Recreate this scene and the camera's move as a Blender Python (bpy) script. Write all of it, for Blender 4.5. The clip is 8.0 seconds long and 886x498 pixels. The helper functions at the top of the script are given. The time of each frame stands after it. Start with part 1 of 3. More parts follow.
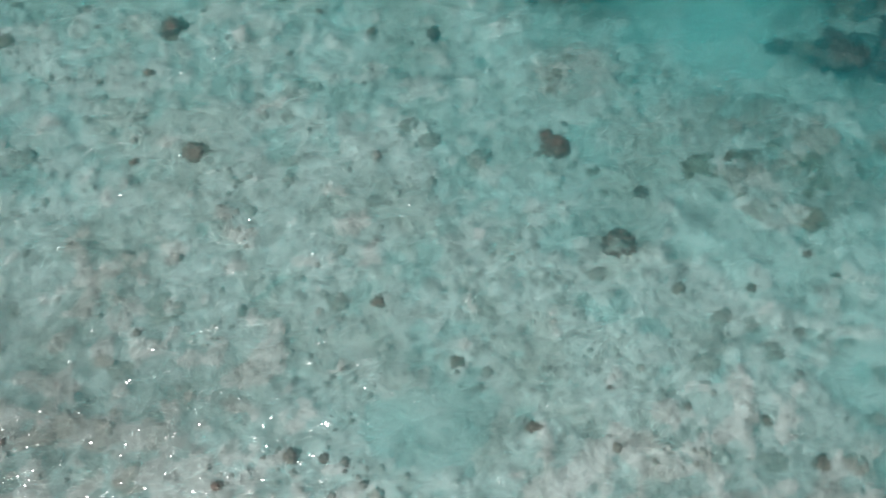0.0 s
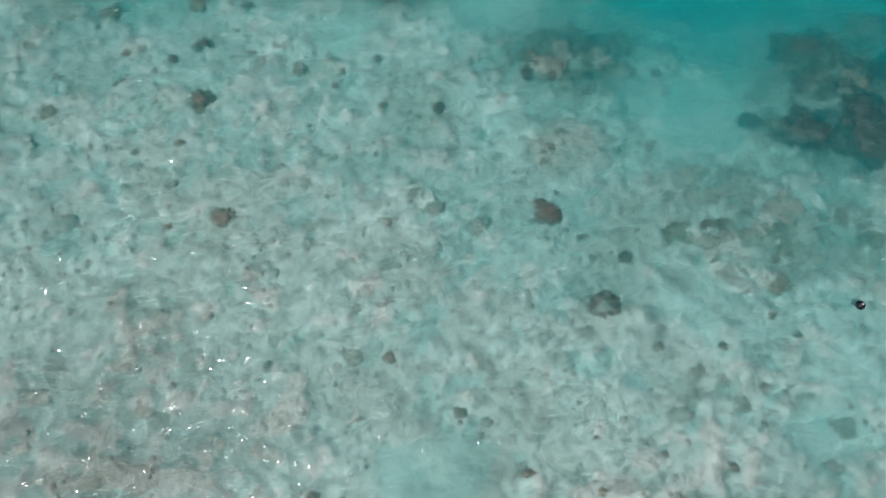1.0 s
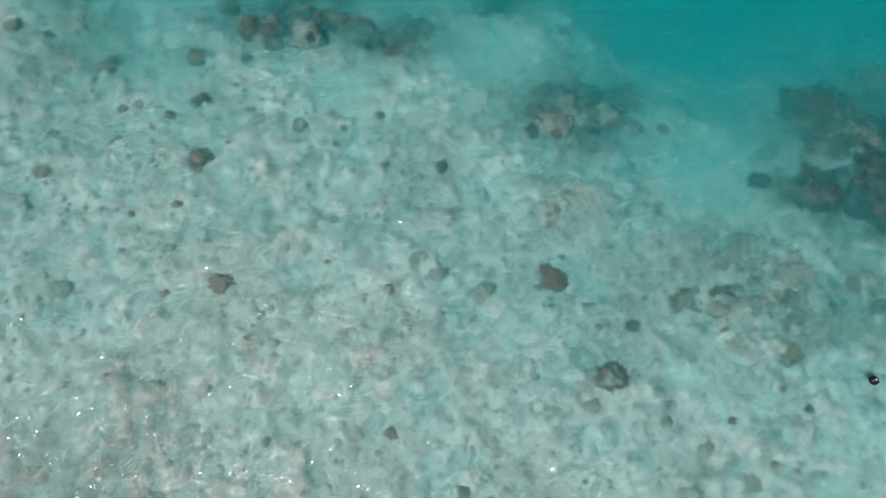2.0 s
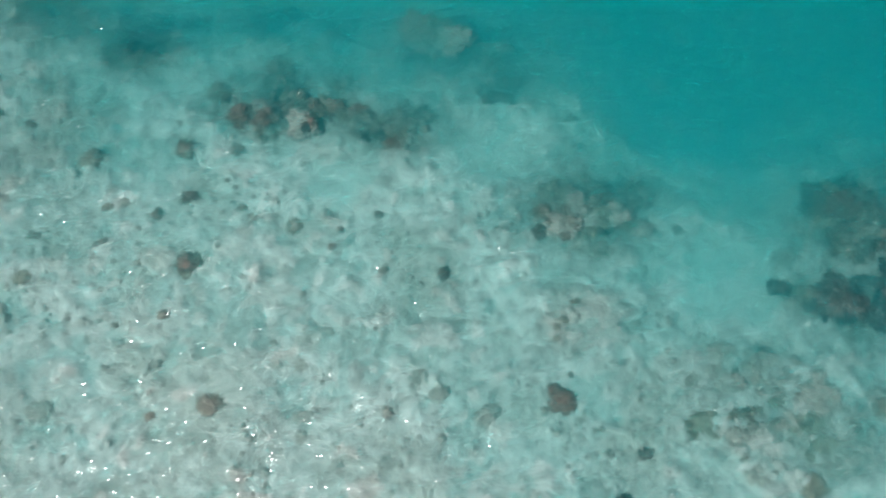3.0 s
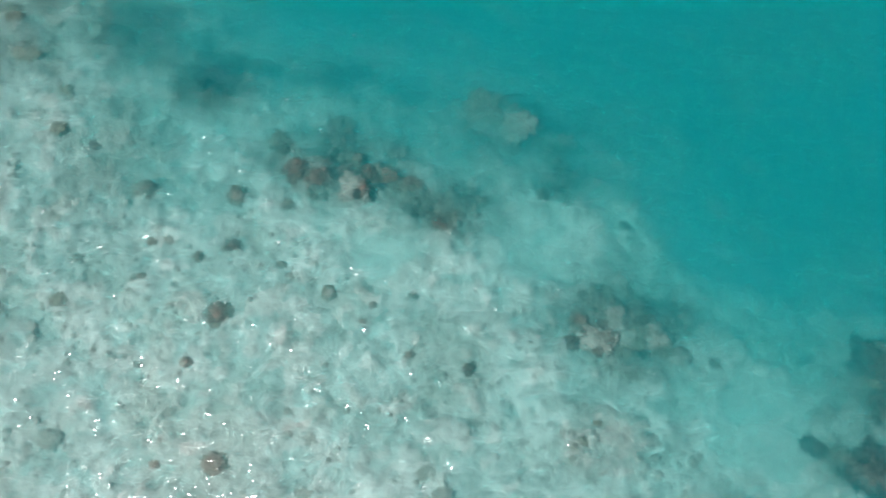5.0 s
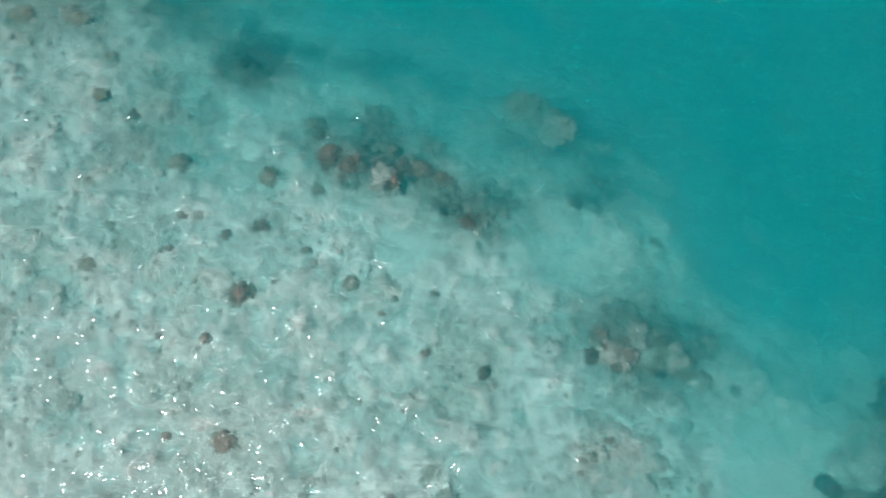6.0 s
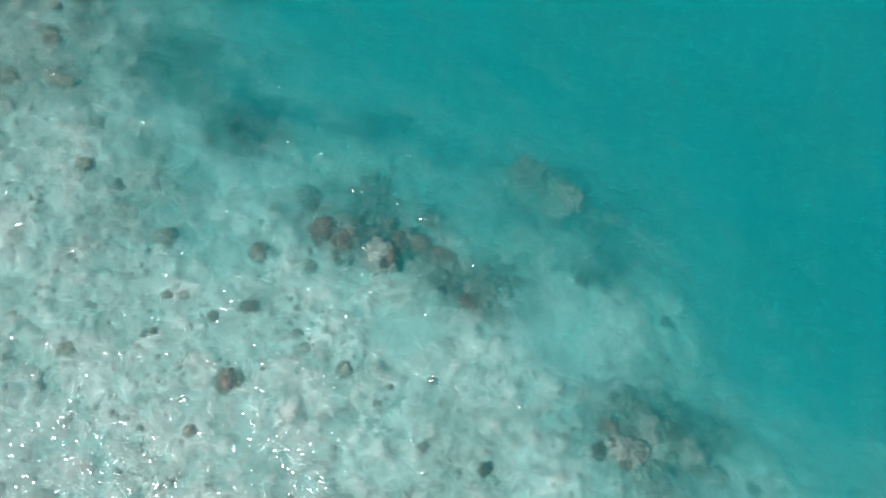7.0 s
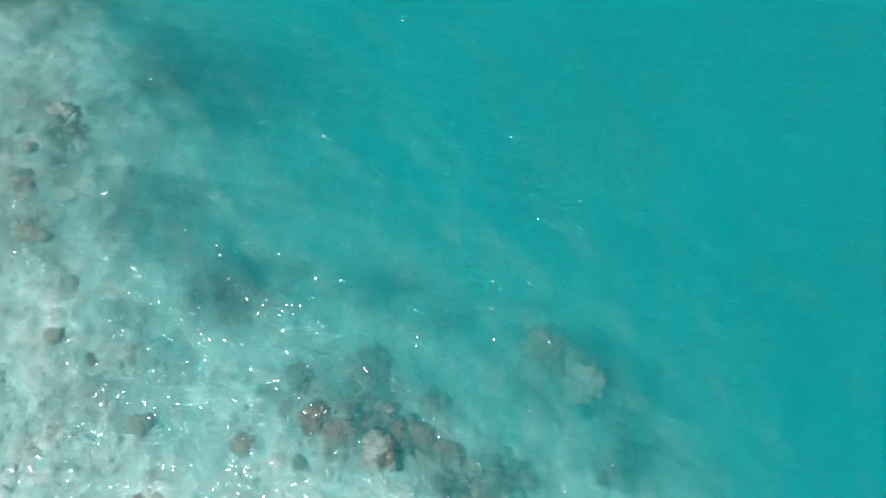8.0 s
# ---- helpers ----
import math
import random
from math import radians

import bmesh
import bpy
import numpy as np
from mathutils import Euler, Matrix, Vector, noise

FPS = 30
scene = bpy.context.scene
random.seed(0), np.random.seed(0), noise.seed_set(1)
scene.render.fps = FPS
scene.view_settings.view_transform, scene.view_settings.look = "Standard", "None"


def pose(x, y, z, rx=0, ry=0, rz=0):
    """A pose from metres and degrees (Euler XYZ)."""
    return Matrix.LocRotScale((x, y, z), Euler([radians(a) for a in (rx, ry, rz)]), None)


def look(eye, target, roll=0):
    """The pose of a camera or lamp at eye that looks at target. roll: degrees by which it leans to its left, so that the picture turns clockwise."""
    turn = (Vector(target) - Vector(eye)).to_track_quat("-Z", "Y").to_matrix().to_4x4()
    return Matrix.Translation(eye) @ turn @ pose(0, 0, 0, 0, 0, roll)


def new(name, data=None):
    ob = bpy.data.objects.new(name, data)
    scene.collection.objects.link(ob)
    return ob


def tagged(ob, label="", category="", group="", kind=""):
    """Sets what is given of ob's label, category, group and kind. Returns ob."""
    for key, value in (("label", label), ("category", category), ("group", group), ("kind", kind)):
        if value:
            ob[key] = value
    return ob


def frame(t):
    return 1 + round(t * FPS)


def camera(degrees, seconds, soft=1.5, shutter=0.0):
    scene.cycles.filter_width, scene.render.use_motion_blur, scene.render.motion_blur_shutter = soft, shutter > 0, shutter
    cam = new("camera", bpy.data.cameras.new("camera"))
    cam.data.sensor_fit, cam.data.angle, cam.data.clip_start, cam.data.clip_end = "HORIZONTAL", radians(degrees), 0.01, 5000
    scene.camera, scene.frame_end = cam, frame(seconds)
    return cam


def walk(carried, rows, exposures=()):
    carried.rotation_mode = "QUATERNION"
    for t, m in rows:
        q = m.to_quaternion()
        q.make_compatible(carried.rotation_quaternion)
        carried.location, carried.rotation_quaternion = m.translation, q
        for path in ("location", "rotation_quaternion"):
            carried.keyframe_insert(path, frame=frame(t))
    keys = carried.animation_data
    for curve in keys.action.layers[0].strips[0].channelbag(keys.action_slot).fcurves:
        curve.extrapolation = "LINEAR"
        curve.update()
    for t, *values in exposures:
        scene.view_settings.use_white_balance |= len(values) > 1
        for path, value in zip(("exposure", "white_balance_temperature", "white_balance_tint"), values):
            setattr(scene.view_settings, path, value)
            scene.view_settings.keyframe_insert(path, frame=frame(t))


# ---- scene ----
cam = camera(70.0, 8.0, soft=1.5)
# seconds, eye x y z, heading, tilt, lean
PATH = [
    (0, 0.06, 0.07, 40.59, 0.24, -70.43, -1.89),
    (0.5, -0.28, 1.60, 44.43, -0.68, -70.77, -1.24),
    (1, -0.66, 2.38, 46.75, -1.42, -69.90, -0.04),
    (1.2, -0.75, 3.02, 47.05, -1.58, -69.75, 0.05),
    (2.3, -0.72, 10.71, 47.62, -1.17, -70.40, -0.14),
    (2.5, -0.66, 12.59, 47.60, -1.13, -70.49, -0.31),
    (3, -0.54, 18.01, 47.95, -0.85, -70.63, -0.34),
    (3.5, -0.53, 22.88, 48.78, -0.98, -70.45, -0.25),
    (4, -0.44, 24.49, 48.94, -0.53, -70.06, -0.48),
    (4.5, -0.85, 24.47, 49.07, 2.55, -69.61, 0.36),
    (4.7, -1.15, 24.24, 49.40, 4.35, -69.52, 1.02),
    (5.8, -1.81, 24.54, 49.29, 13.20, -70.30, 1.46),
    (6, -1.89, 25.24, 49.32, 13.54, -70.72, 1.12),
    (6.5, -2.34, 28.11, 49.13, 14.20, -71.20, 0.48),
    (7, -3.06, 32.15, 48.67, 15.22, -70.40, -0.44),
    (7.5, -4.70, 38.71, 48.27, 16.24, -69.86, -0.67),
    (8, -7.03, 46.53, 48.16, 16.54, -69.45, -1.11),
]


def aim(x, y, z, yaw, pitch, roll):
    """The pose of the drone's camera from its place, heading, tilt and lean."""
    return pose(x, y, z, 0, 0, yaw) @ pose(0, 0, 0, 90 + pitch, 0, 0) @ pose(0, 0, 0, 0, 0, roll)


walk(cam, [(t, aim(*row)) for t, *row in PATH],
     exposures=[(0.0, -0.90), (1.2, -0.78), (2.5, -0.68), (4.2, -0.44), (5.8, -0.54), (6.5, -0.57), (7.0, -0.44), (8.0, -0.18)])

# ---- light: high tropical sun, clear sky ----
SUN = Vector((-0.36, -0.27, 0.893)).normalized()
world = bpy.data.worlds.new("sky")
scene.world = world
world.use_nodes = True
wn = world.node_tree.nodes
sky = wn.new("ShaderNodeTexSky")
sky.sky_type, sky.sun_disc = "NISHITA", False
sky.sun_elevation = math.asin(SUN.z)
sky.sun_rotation = math.atan2(SUN.x, SUN.y)
wn["Background"].inputs["Strength"].default_value = 0.05
world.node_tree.links.new(sky.outputs["Color"], wn["Background"].inputs["Color"])

lamp = bpy.data.lights.new("sun", "SUN")
lamp.energy, lamp.angle, lamp.color = 4.2, radians(0.55), (1.0, 0.965, 0.92)
new("sun", lamp).matrix_world = look(SUN * 100, (0, 0, 0))


# ---- numeric noise for heights ----
def value_noise(x, y, seed):
    xi, yi = np.floor(x).astype(np.int64), np.floor(y).astype(np.int64)
    u, v = x - xi, y - yi
    u, v = u * u * (3 - 2 * u), v * v * (3 - 2 * v)

    def corner(a, b):
        n = (a * 374761393 + b * 668265263 + seed * 1442695041) & 0x7FFFFFFF
        n = ((n ^ (n >> 13)) * 1274126177) & 0x7FFFFFFF
        return ((n ^ (n >> 16)) & 0xFFFF) / 65535.0

    return ((corner(xi, yi) * (1 - u) + corner(xi + 1, yi) * u) * (1 - v)
            + (corner(xi, yi + 1) * (1 - u) + corner(xi + 1, yi + 1) * u) * v) - 0.5


def fbm(x, y, size, octaves, seed):
    total, amp = 0, 1.0
    for k in range(octaves):
        c, s = math.cos(k * 1.1 + seed), math.sin(k * 1.1 + seed)
        total = total + amp * value_noise((x * c - y * s) / size, (x * s + y * c) / size, seed + 17 * k)
        size, amp = size / 2.03, amp * 0.55
    return total


# ---- shape of the seabed ----
EDGE = np.array([(-150, 175), (-60, 97), (-45, 81), (-35, 67), (-27, 59.5), (-19, 58.5), (-7.5, 58.5), (8, 54),
                 (15, 48), (21.5, 43), (28, 40.5), (36, 42), (60, 40), (200, 10)], float)


def seaward(x, y):
    """Metres past the reef edge, negative on the reef flat."""
    best, side = np.full(np.shape(x), 1e9), np.zeros(np.shape(x))
    for (ax, ay), (bx, by) in zip(EDGE[:-1], EDGE[1:]):
        dx, dy = bx - ax, by - ay
        t = np.clip(((x - ax) * dx + (y - ay) * dy) / (dx * dx + dy * dy), 0, 1)
        d = np.hypot(x - ax - t * dx, y - ay - t * dy)
        s = np.where(dx * (y - ay) - dy * (x - ax) > 0, 1.0, -1.0)
        side, best = np.where(d < best, s, side), np.minimum(d, best)
    return best * side


POOLS = [(-1.6, 3.0, 4.6, 2.8), (27.6, 5.2, 2.8, 2.2), (-9.5, 41.5, 3.0, 2.0), (23.0, 32.0, 4.6, 4.4), (3.6, 45.0, 4.0, 3.6)]

# deep reef mounds, raised so their dark cover shows through the water in view: x, y, spread east and north, height
RISES = [(-37, 76.5, 8.5, 6.5, 1.3), (-28, 57, 4.6, 3.8, 1.1), (-1, 57.5, 6.5, 3.2, 0.9), (38.5, 37, 6, 6, 0.8), (-53, 72, 12, 9, 0.5)]


def bed_z(x, y):
    x, y = np.asarray(x, float), np.asarray(y, float)
    d = seaward(x, y) + 3.5 + 4.5 * fbm(x, y, 9.0, 3, 3)
    z = -np.interp(d, [-60, -45, -30, -14, -8, -3, 2, 7, 13, 22, 60, 300],
                   [1.0, 1.15, 1.5, 1.9, 2.3, 3.1, 4.4, 6.1, 8.2, 10.5, 14.0, 18.0])
    rough = np.interp(d, [-12, -2, 6, 15], [1.0, 0.8, 0.7, 0.5])
    for px, py, rx, ry in POOLS:
        q = np.exp(-(((x - px) / rx) ** 2 + ((y - py) / ry) ** 2) ** 2)
        z, rough = z - 0.5 * q, rough * (1 - 0.85 * q)
    for px, py, rx, ry, up in RISES:
        z = z + up * np.exp(-(((x - px) / rx) ** 2 + ((y - py) / ry) ** 2) ** 1.5)
    lumps = np.abs(fbm(x, y, 2.6, 4, 8)) * 0.9 + fbm(x, y, 0.95, 2, 21) * 0.42
    return z + rough * (lumps - 0.2) + 0.35 * fbm(x, y, 14.0, 2, 5)


# darker bed, its soft rims painted to imitate blur by the water: x, y, spread east and north, cover
DARK_BED = [(-54, 80, 13, 8, 0.95), (-46, 66, 15, 10, 0.75), (-44, 57, 9, 6, 0.45), (-36, 61, 9, 6, 0.9), (-13, 50.5, 9, 4.2, 1.2), (-15.2, 53, 3.4, 3.2, 1.1), (-4, 47.6, 5.5, 3.4, 1.1), (12.5, 39.3, 6.5, 4.4, 0.9),
        (36, 33, 9, 9, 0.95), (38.5, 37, 7, 6, 0.95), (32, 30.2, 3.2, 3.2, 0.75), (27.4, 31.7, 1.7, 1.7, 0.4), (39, 41, 6, 4, 0.6), (12.8, 41, 5, 2.4, 1.0), (26, 20.3, 10, 4.4, 0.32), (0, 57.5, 8.5, 4.6, 1.4), (6, 53, 4, 3.6, 0.9),
        (-28, 57, 4.8, 4.0, 1.7), (-38, 76.5, 9.5, 7.5, 1.7), (-17, 61, 6, 3.2, 1.0), (-34, 80, 6, 6, 1.1), (-10, 59, 5, 2.8, 0.6), (-26, 5, 13, 9, 0.42),
        (24, -2, 10, 5, 0.25), (-36, 47, 10, 7, 0.35), (-52, 58, 8, 8, 0.45), (20.5, 26, 4, 3, 0.4)]


def dark_cover(x, y):
    cover = 0
    for px, py, rx, ry, amount in DARK_BED:
        cover = np.maximum(cover, amount * np.exp(-(((x - px) / rx) ** 2 + ((y - py) / ry) ** 2) ** 1.4))
    ragged = np.clip(0.8 + 0.9 * fbm(x, y, 3.2, 4, 71), 0.1, 1.4)
    return np.clip(cover * ragged + 0.2 * np.clip(fbm(x, y, 6.0, 4, 77), 0, 1) + 0.75 * np.clip(fbm(x, y, 2.4, 3, 83) - 0.12, 0, 1), 0, 1)


def sand_cover(x, y):
    """Clean drifted sand in the hollows and channels, ragged at the rim."""
    cover = 0
    for px, py, rx, ry in POOLS:
        cover = np.maximum(cover, np.exp(-(((x - px) / rx) ** 2 + ((y - py) / ry) ** 2) ** 2))
    return np.clip(cover * (0.8 + 0.9 * fbm(x, y, 3.0, 3, 51)), 0, 0.85)


# ---- materials ----
def material(name):
    m = bpy.data.materials.new(name)
    m.use_nodes = True
    m.node_tree.nodes.clear()
    out = m.node_tree.nodes.new("ShaderNodeOutputMaterial")

    def node(kind, links=(), **values):
        n = m.node_tree.nodes.new("ShaderNode" + kind)
        for key, value in values.items():
            setattr_plain(n, key, value)
        for socket, value in dict(links).items():
            if hasattr(value, "is_linked"):
                m.node_tree.links.new(value, n.inputs[socket])
            else:
                n.inputs[socket].default_value = value
        return n

    return m, node, out


def setattr_plain(n, key, value):
    if key == "data_type":
        n.data_type = value
    elif key == "blend_type":
        n.blend_type = value
    elif key == "operation":
        n.operation = value
    elif key == "distribution":
        n.distribution = value
    elif key == "feature":
        n.feature = value


def ramp(node, fac, stops):
    r = node("ValToRGB", {"Fac": fac})
    e = r.color_ramp.elements
    while len(e) < len(stops):
        e.new(0.5)
    for k, (place, c) in enumerate(stops):
        e[k].position = place
        e[k].color = (*c, 1) if len(c) == 3 else (c[0], c[0], c[0], 1)
    return r.outputs["Color"]


def mix(node, fac, a, b, kind="MIX"):
    n = node("Mix", data_type="RGBA", blend_type=kind)
    tree = n.id_data
    for socket, value in ((0, fac), (6, a), (7, b)):
        if hasattr(value, "is_linked"):
            tree.links.new(value, n.inputs[socket])
        elif socket == 0:
            n.inputs[0].default_value = value
        else:
            n.inputs[socket].default_value = (*value, 1)
    return n.outputs[2]


def seabed_material():
    m, node, out = material("coral_sand_and_rubble")
    at = node("NewGeometry").outputs["Position"]
    warp = node("TexNoise", {"Vector": at, "Scale": 0.5, "Detail": 2.0})
    bent = node("VectorMath", {0: warp.outputs["Color"], 1: (2.2, 2.2, 0)}, operation="MULTIPLY")
    moved = node("VectorMath", {0: at, 1: bent.outputs[0]}, operation="ADD").outputs[0]
    big = node("TexNoise", {"Vector": moved, "Scale": 0.16, "Detail": 4.0, "Roughness": 0.6}).outputs["Fac"]
    mid = node("TexNoise", {"Vector": moved, "Scale": 0.85, "Detail": 5.0, "Roughness": 0.62}).outputs["Fac"]
    fine = node("TexNoise", {"Vector": moved, "Scale": 2.6, "Detail": 4.0, "Roughness": 0.65}).outputs["Fac"]
    cells = node("TexVoronoi", {"Vector": moved, "Scale": 1.7, "Randomness": 1.0}).outputs["Distance"]
    sand = ramp(node, mid, [(0.33, (0.26, 0.26, 0.255)), (0.43, (0.39, 0.395, 0.39)), (0.54, (0.505, 0.515, 0.51)), (0.66, (0.61, 0.62, 0.615))])
    grain = ramp(node, fine, [(0.30, (0.5,)), (0.5, (0.97,)), (0.68, (1.25,))])
    base = mix(node, 0.8, sand, grain, "MULTIPLY")
    stain = ramp(node, big, [(0.36, (0.74, 0.71, 0.66)), (0.52, (1.0, 1.0, 1.0)), (0.66, (1.08, 1.07, 1.06))])
    base = mix(node, 0.85, base, stain, "MULTIPLY")
    clump = ramp(node, cells, [(0.0, (0.62,)), (0.35, (0.95,)), (0.8, (1.12,))])
    base = mix(node, 0.6, base, clump, "MULTIPLY")
    # light net of the waves, painted into the albedo as pale lines
    caustic_net = node("TexVoronoi", {"Vector": moved, "Scale": 1.1, "Randomness": 1.0}, feature="DISTANCE_TO_EDGE").outputs["Distance"]
    base = mix(node, ramp(node, caustic_net, [(0.0, (0.4,)), (0.10, (0.0,))]), base, (0.68, 0.665, 0.65))
    # finer caustic lines, painted in the same way
    caustic_web = node("TexVoronoi", {"Vector": moved, "Scale": 2.5, "Randomness": 1.0}, feature="DISTANCE_TO_EDGE").outputs["Distance"]
    base = mix(node, ramp(node, caustic_web, [(0.0, (0.55,)), (0.10, (0.0,))]), base, (0.68, 0.67, 0.66))
    dabs = node("TexNoise", {"Vector": moved, "Scale": 1.2, "Detail": 3.0, "Roughness": 0.55}).outputs["Fac"]
    base = mix(node, ramp(node, dabs, [(0.56, (0.0,)), (0.68, (0.5,))]), base, (0.17, 0.16, 0.145))
    sandy = node("Attribute")
    sandy.attribute_name = "sandy"
    plain = mix(node, 0.45, (0.57, 0.575, 0.565), grain, "MULTIPLY")
    base = mix(node, sandy.outputs["Fac"], base, plain)
    # darkens the bed; the soft rims stand for blur by the water
    turf = node("Attribute")
    turf.attribute_name = "turf"
    dark_tone = ramp(node, fine, [(0.3, (0.035, 0.033, 0.03)), (0.7, (0.15, 0.135, 0.115))])
    base = mix(node, turf.outputs["Fac"], base, dark_tone)
    bump = node("Bump", {"Height": fine, "Strength": 0.8, "Distance": 0.16})
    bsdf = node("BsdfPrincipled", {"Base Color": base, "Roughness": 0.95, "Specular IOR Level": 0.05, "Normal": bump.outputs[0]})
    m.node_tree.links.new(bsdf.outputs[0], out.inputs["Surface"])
    return m


def coral_material(name, dark, light, scale=1.6, spots=None, pieces=False):
    m, node, out = material(name)
    at = node("NewGeometry").outputs["Position"]
    own = node("ObjectInfo").outputs["Random"]
    mid = node("TexNoise", {"Vector": at, "Scale": scale, "Detail": 5.0, "Roughness": 0.65}).outputs["Fac"]
    fine = node("TexNoise", {"Vector": at, "Scale": scale * 5, "Detail": 3.0}).outputs["Fac"]
    base = ramp(node, mid, [(0.32, dark), (0.68, light)])
    base = mix(node, 0.7, base, ramp(node, fine, [(0.3, (0.55,)), (0.7, (1.3,))]), "MULTIPLY")
    if spots:
        patch = node("TexNoise", {"Vector": at, "Scale": 0.9, "Detail": 4.0, "Roughness": 0.7}).outputs["Fac"]
        base = mix(node, ramp(node, patch, [(0.5, (0.0,)), (0.6, (0.9,))]), base, spots)
    base = mix(node, 0.6, base, ramp(node, own, [(0.0, (0.75,)), (1.0, (1.2,))]), "MULTIPLY")
    if pieces:
        each = node("NewGeometry").outputs["Random Per Island"]
        base = mix(node, 1.0, base, ramp(node, each, [(0.0, (0.5, 0.48, 0.46)), (0.3, (0.9, 0.89, 0.87)), (1.0, (1.15,))]), "MULTIPLY")
    bump = node("Bump", {"Height": fine, "Strength": 0.7, "Distance": 0.1})
    bsdf = node("BsdfPrincipled", {"Base Color": base, "Roughness": 0.92, "Specular IOR Level": 0.05, "Normal": bump.outputs[0]})
    m.node_tree.links.new(bsdf.outputs[0], out.inputs["Surface"])
    return m


def water_surface_material():
    m, node, out = material("clear_sea_surface")
    at = node("NewGeometry").outputs["Position"]
    long = node("VectorMath", {0: at, 1: (1.0, 1.6, 1.0)}, operation="MULTIPLY").outputs[0]
    swell = node("TexNoise", {"Vector": long, "Scale": 0.42, "Detail": 1.6, "Roughness": 0.55, "Distortion": 0.5}).outputs["Fac"]
    chop = node("TexNoise", {"Vector": long, "Scale": 1.25, "Detail": 0.3, "Roughness": 0.5, "Distortion": 0.3}).outputs["Fac"]
    b1 = node("Bump", {"Height": swell, "Strength": 1.0, "Distance": 0.4})
    b2 = node("Bump", {"Height": chop, "Strength": 1.0, "Distance": 0.13, "Normal": b1.outputs[0]})
    # wavelets: small facets, most of them gently tilted, a few steep
    facet = node("TexVoronoi", {"Vector": long, "Scale": 8.5, "Randomness": 1.0})
    facet.voronoi_dimensions = "2D"
    own = node("SeparateColor", {0: facet.outputs["Color"]})
    steep = ramp(node, own.outputs[2], [(0.0, (0.04,)), (0.90, (0.15,)), (1.0, (1.4,))])
    lean = node("VectorMath", {0: facet.outputs["Color"], 1: (0.5, 0.5, 0.5)}, operation="SUBTRACT").outputs[0]
    lean = node("VectorMath", {0: lean, 1: (1.0, 1.0, 0.0)}, operation="MULTIPLY").outputs[0]
    gust = node("TexNoise", {"Vector": long, "Scale": 0.5, "Detail": 2.0, "Roughness": 0.6, "Distortion": 0.6}).outputs["Fac"]
    steep = mix(node, ramp(node, gust, [(0.50, (0.0,)), (0.66, (1.0,))]), (0.03, 0.03, 0.03), steep)
    lean = node("VectorMath", {0: lean, 1: steep}, operation="MULTIPLY").outputs[0]
    tilted = node("VectorMath", {0: b2.outputs[0], 1: lean}, operation="ADD").outputs[0]
    tilted = node("VectorMath", {0: tilted}, operation="NORMALIZE").outputs[0]
    sparkle = node("BsdfGlossy", {"Color": (1, 1, 1, 1), "Roughness": 0.113, "Normal": tilted}, distribution="BECKMANN")
    sheen = node("BsdfGlossy", {"Color": (1, 1, 1, 1), "Roughness": 0.5}, distribution="BECKMANN")
    # only some wavelets are glassy, the rest are ruffled
    glassy = node("TexWhiteNoise", {"Vector": facet.outputs["Position"]}).outputs["Value"]
    ruffled = ramp(node, glassy, [(0.36, (0.25,)), (0.40, (1.0,))])
    gloss = node("MixShader", {0: ruffled, 1: sparkle.outputs[0], 2: sheen.outputs[0]})
    clear = node("BsdfRefraction", {"Color": (1, 1, 1, 1), "Roughness": 0.39, "IOR": 1.2, "Normal": b1.outputs[0]}, distribution="GGX")
    fresnel = node("Fresnel", {"IOR": 1.33})
    both = node("MixShader", {0: fresnel.outputs[0], 1: clear.outputs[0], 2: gloss.outputs[0]})
    m.node_tree.links.new(both.outputs[0], out.inputs["Surface"])
    return m


def water_layer_material(name, part, tint, scatter):
    m, node, out = material(name)
    clear = node("BsdfTransparent", {"Color": (*tint, 1)})
    cloud = node("BsdfDiffuse", {"Color": (*scatter, 1)})
    at = node("NewGeometry").outputs["Position"]
    uneven = node("TexNoise", {"Vector": at, "Scale": 0.07, "Detail": 3.0}).outputs["Fac"]
    share = node("MapRange", {0: uneven, 1: 0.3, 2: 0.7, 3: part * 0.8, 4: part * 1.2})
    both = node("MixShader", {0: share.outputs[0], 1: clear.outputs[0], 2: cloud.outputs[0]})
    m.node_tree.links.new(both.outputs[0], out.inputs["Surface"])
    return m


BED = seabed_material()
BROWN = coral_material("living_brown_coral", (0.09, 0.058, 0.051), (0.255, 0.165, 0.14))
OLIVE = coral_material("olive_brown_coral", (0.11, 0.09, 0.078), (0.30, 0.25, 0.215))
DARK = coral_material("dark_algal_coral", (0.055, 0.046, 0.042), (0.17, 0.14, 0.125))
PALE = coral_material("bleached_coral_rock", (0.17, 0.158, 0.145), (0.45, 0.425, 0.40), 1.1)
ROCK = coral_material("encrusted_reef_rock", (0.09, 0.075, 0.06), (0.40, 0.36, 0.30), 0.9, spots=(0.10, 0.075, 0.055))
PLATE = coral_material("weathered_reef_rock", (0.19, 0.18, 0.165), (0.45, 0.43, 0.405), 0.9, spots=(0.21, 0.19, 0.17))
DULL = coral_material("dull_brown_coral", (0.030, 0.029, 0.030), (0.105, 0.096, 0.094), 1.3, spots=(0.15, 0.136, 0.13))
SLAB = coral_material("pale_grey_reef_rock", (0.27, 0.26, 0.25), (0.58, 0.565, 0.545), 1.4)
# near-black deep coral; between heads its clumps stand for shade in the gaps
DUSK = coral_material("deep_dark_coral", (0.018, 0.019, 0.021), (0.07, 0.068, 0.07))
RUBBLE = coral_material("rubble_stone", (0.26, 0.25, 0.235), (0.62, 0.60, 0.57), 1.3, pieces=True)


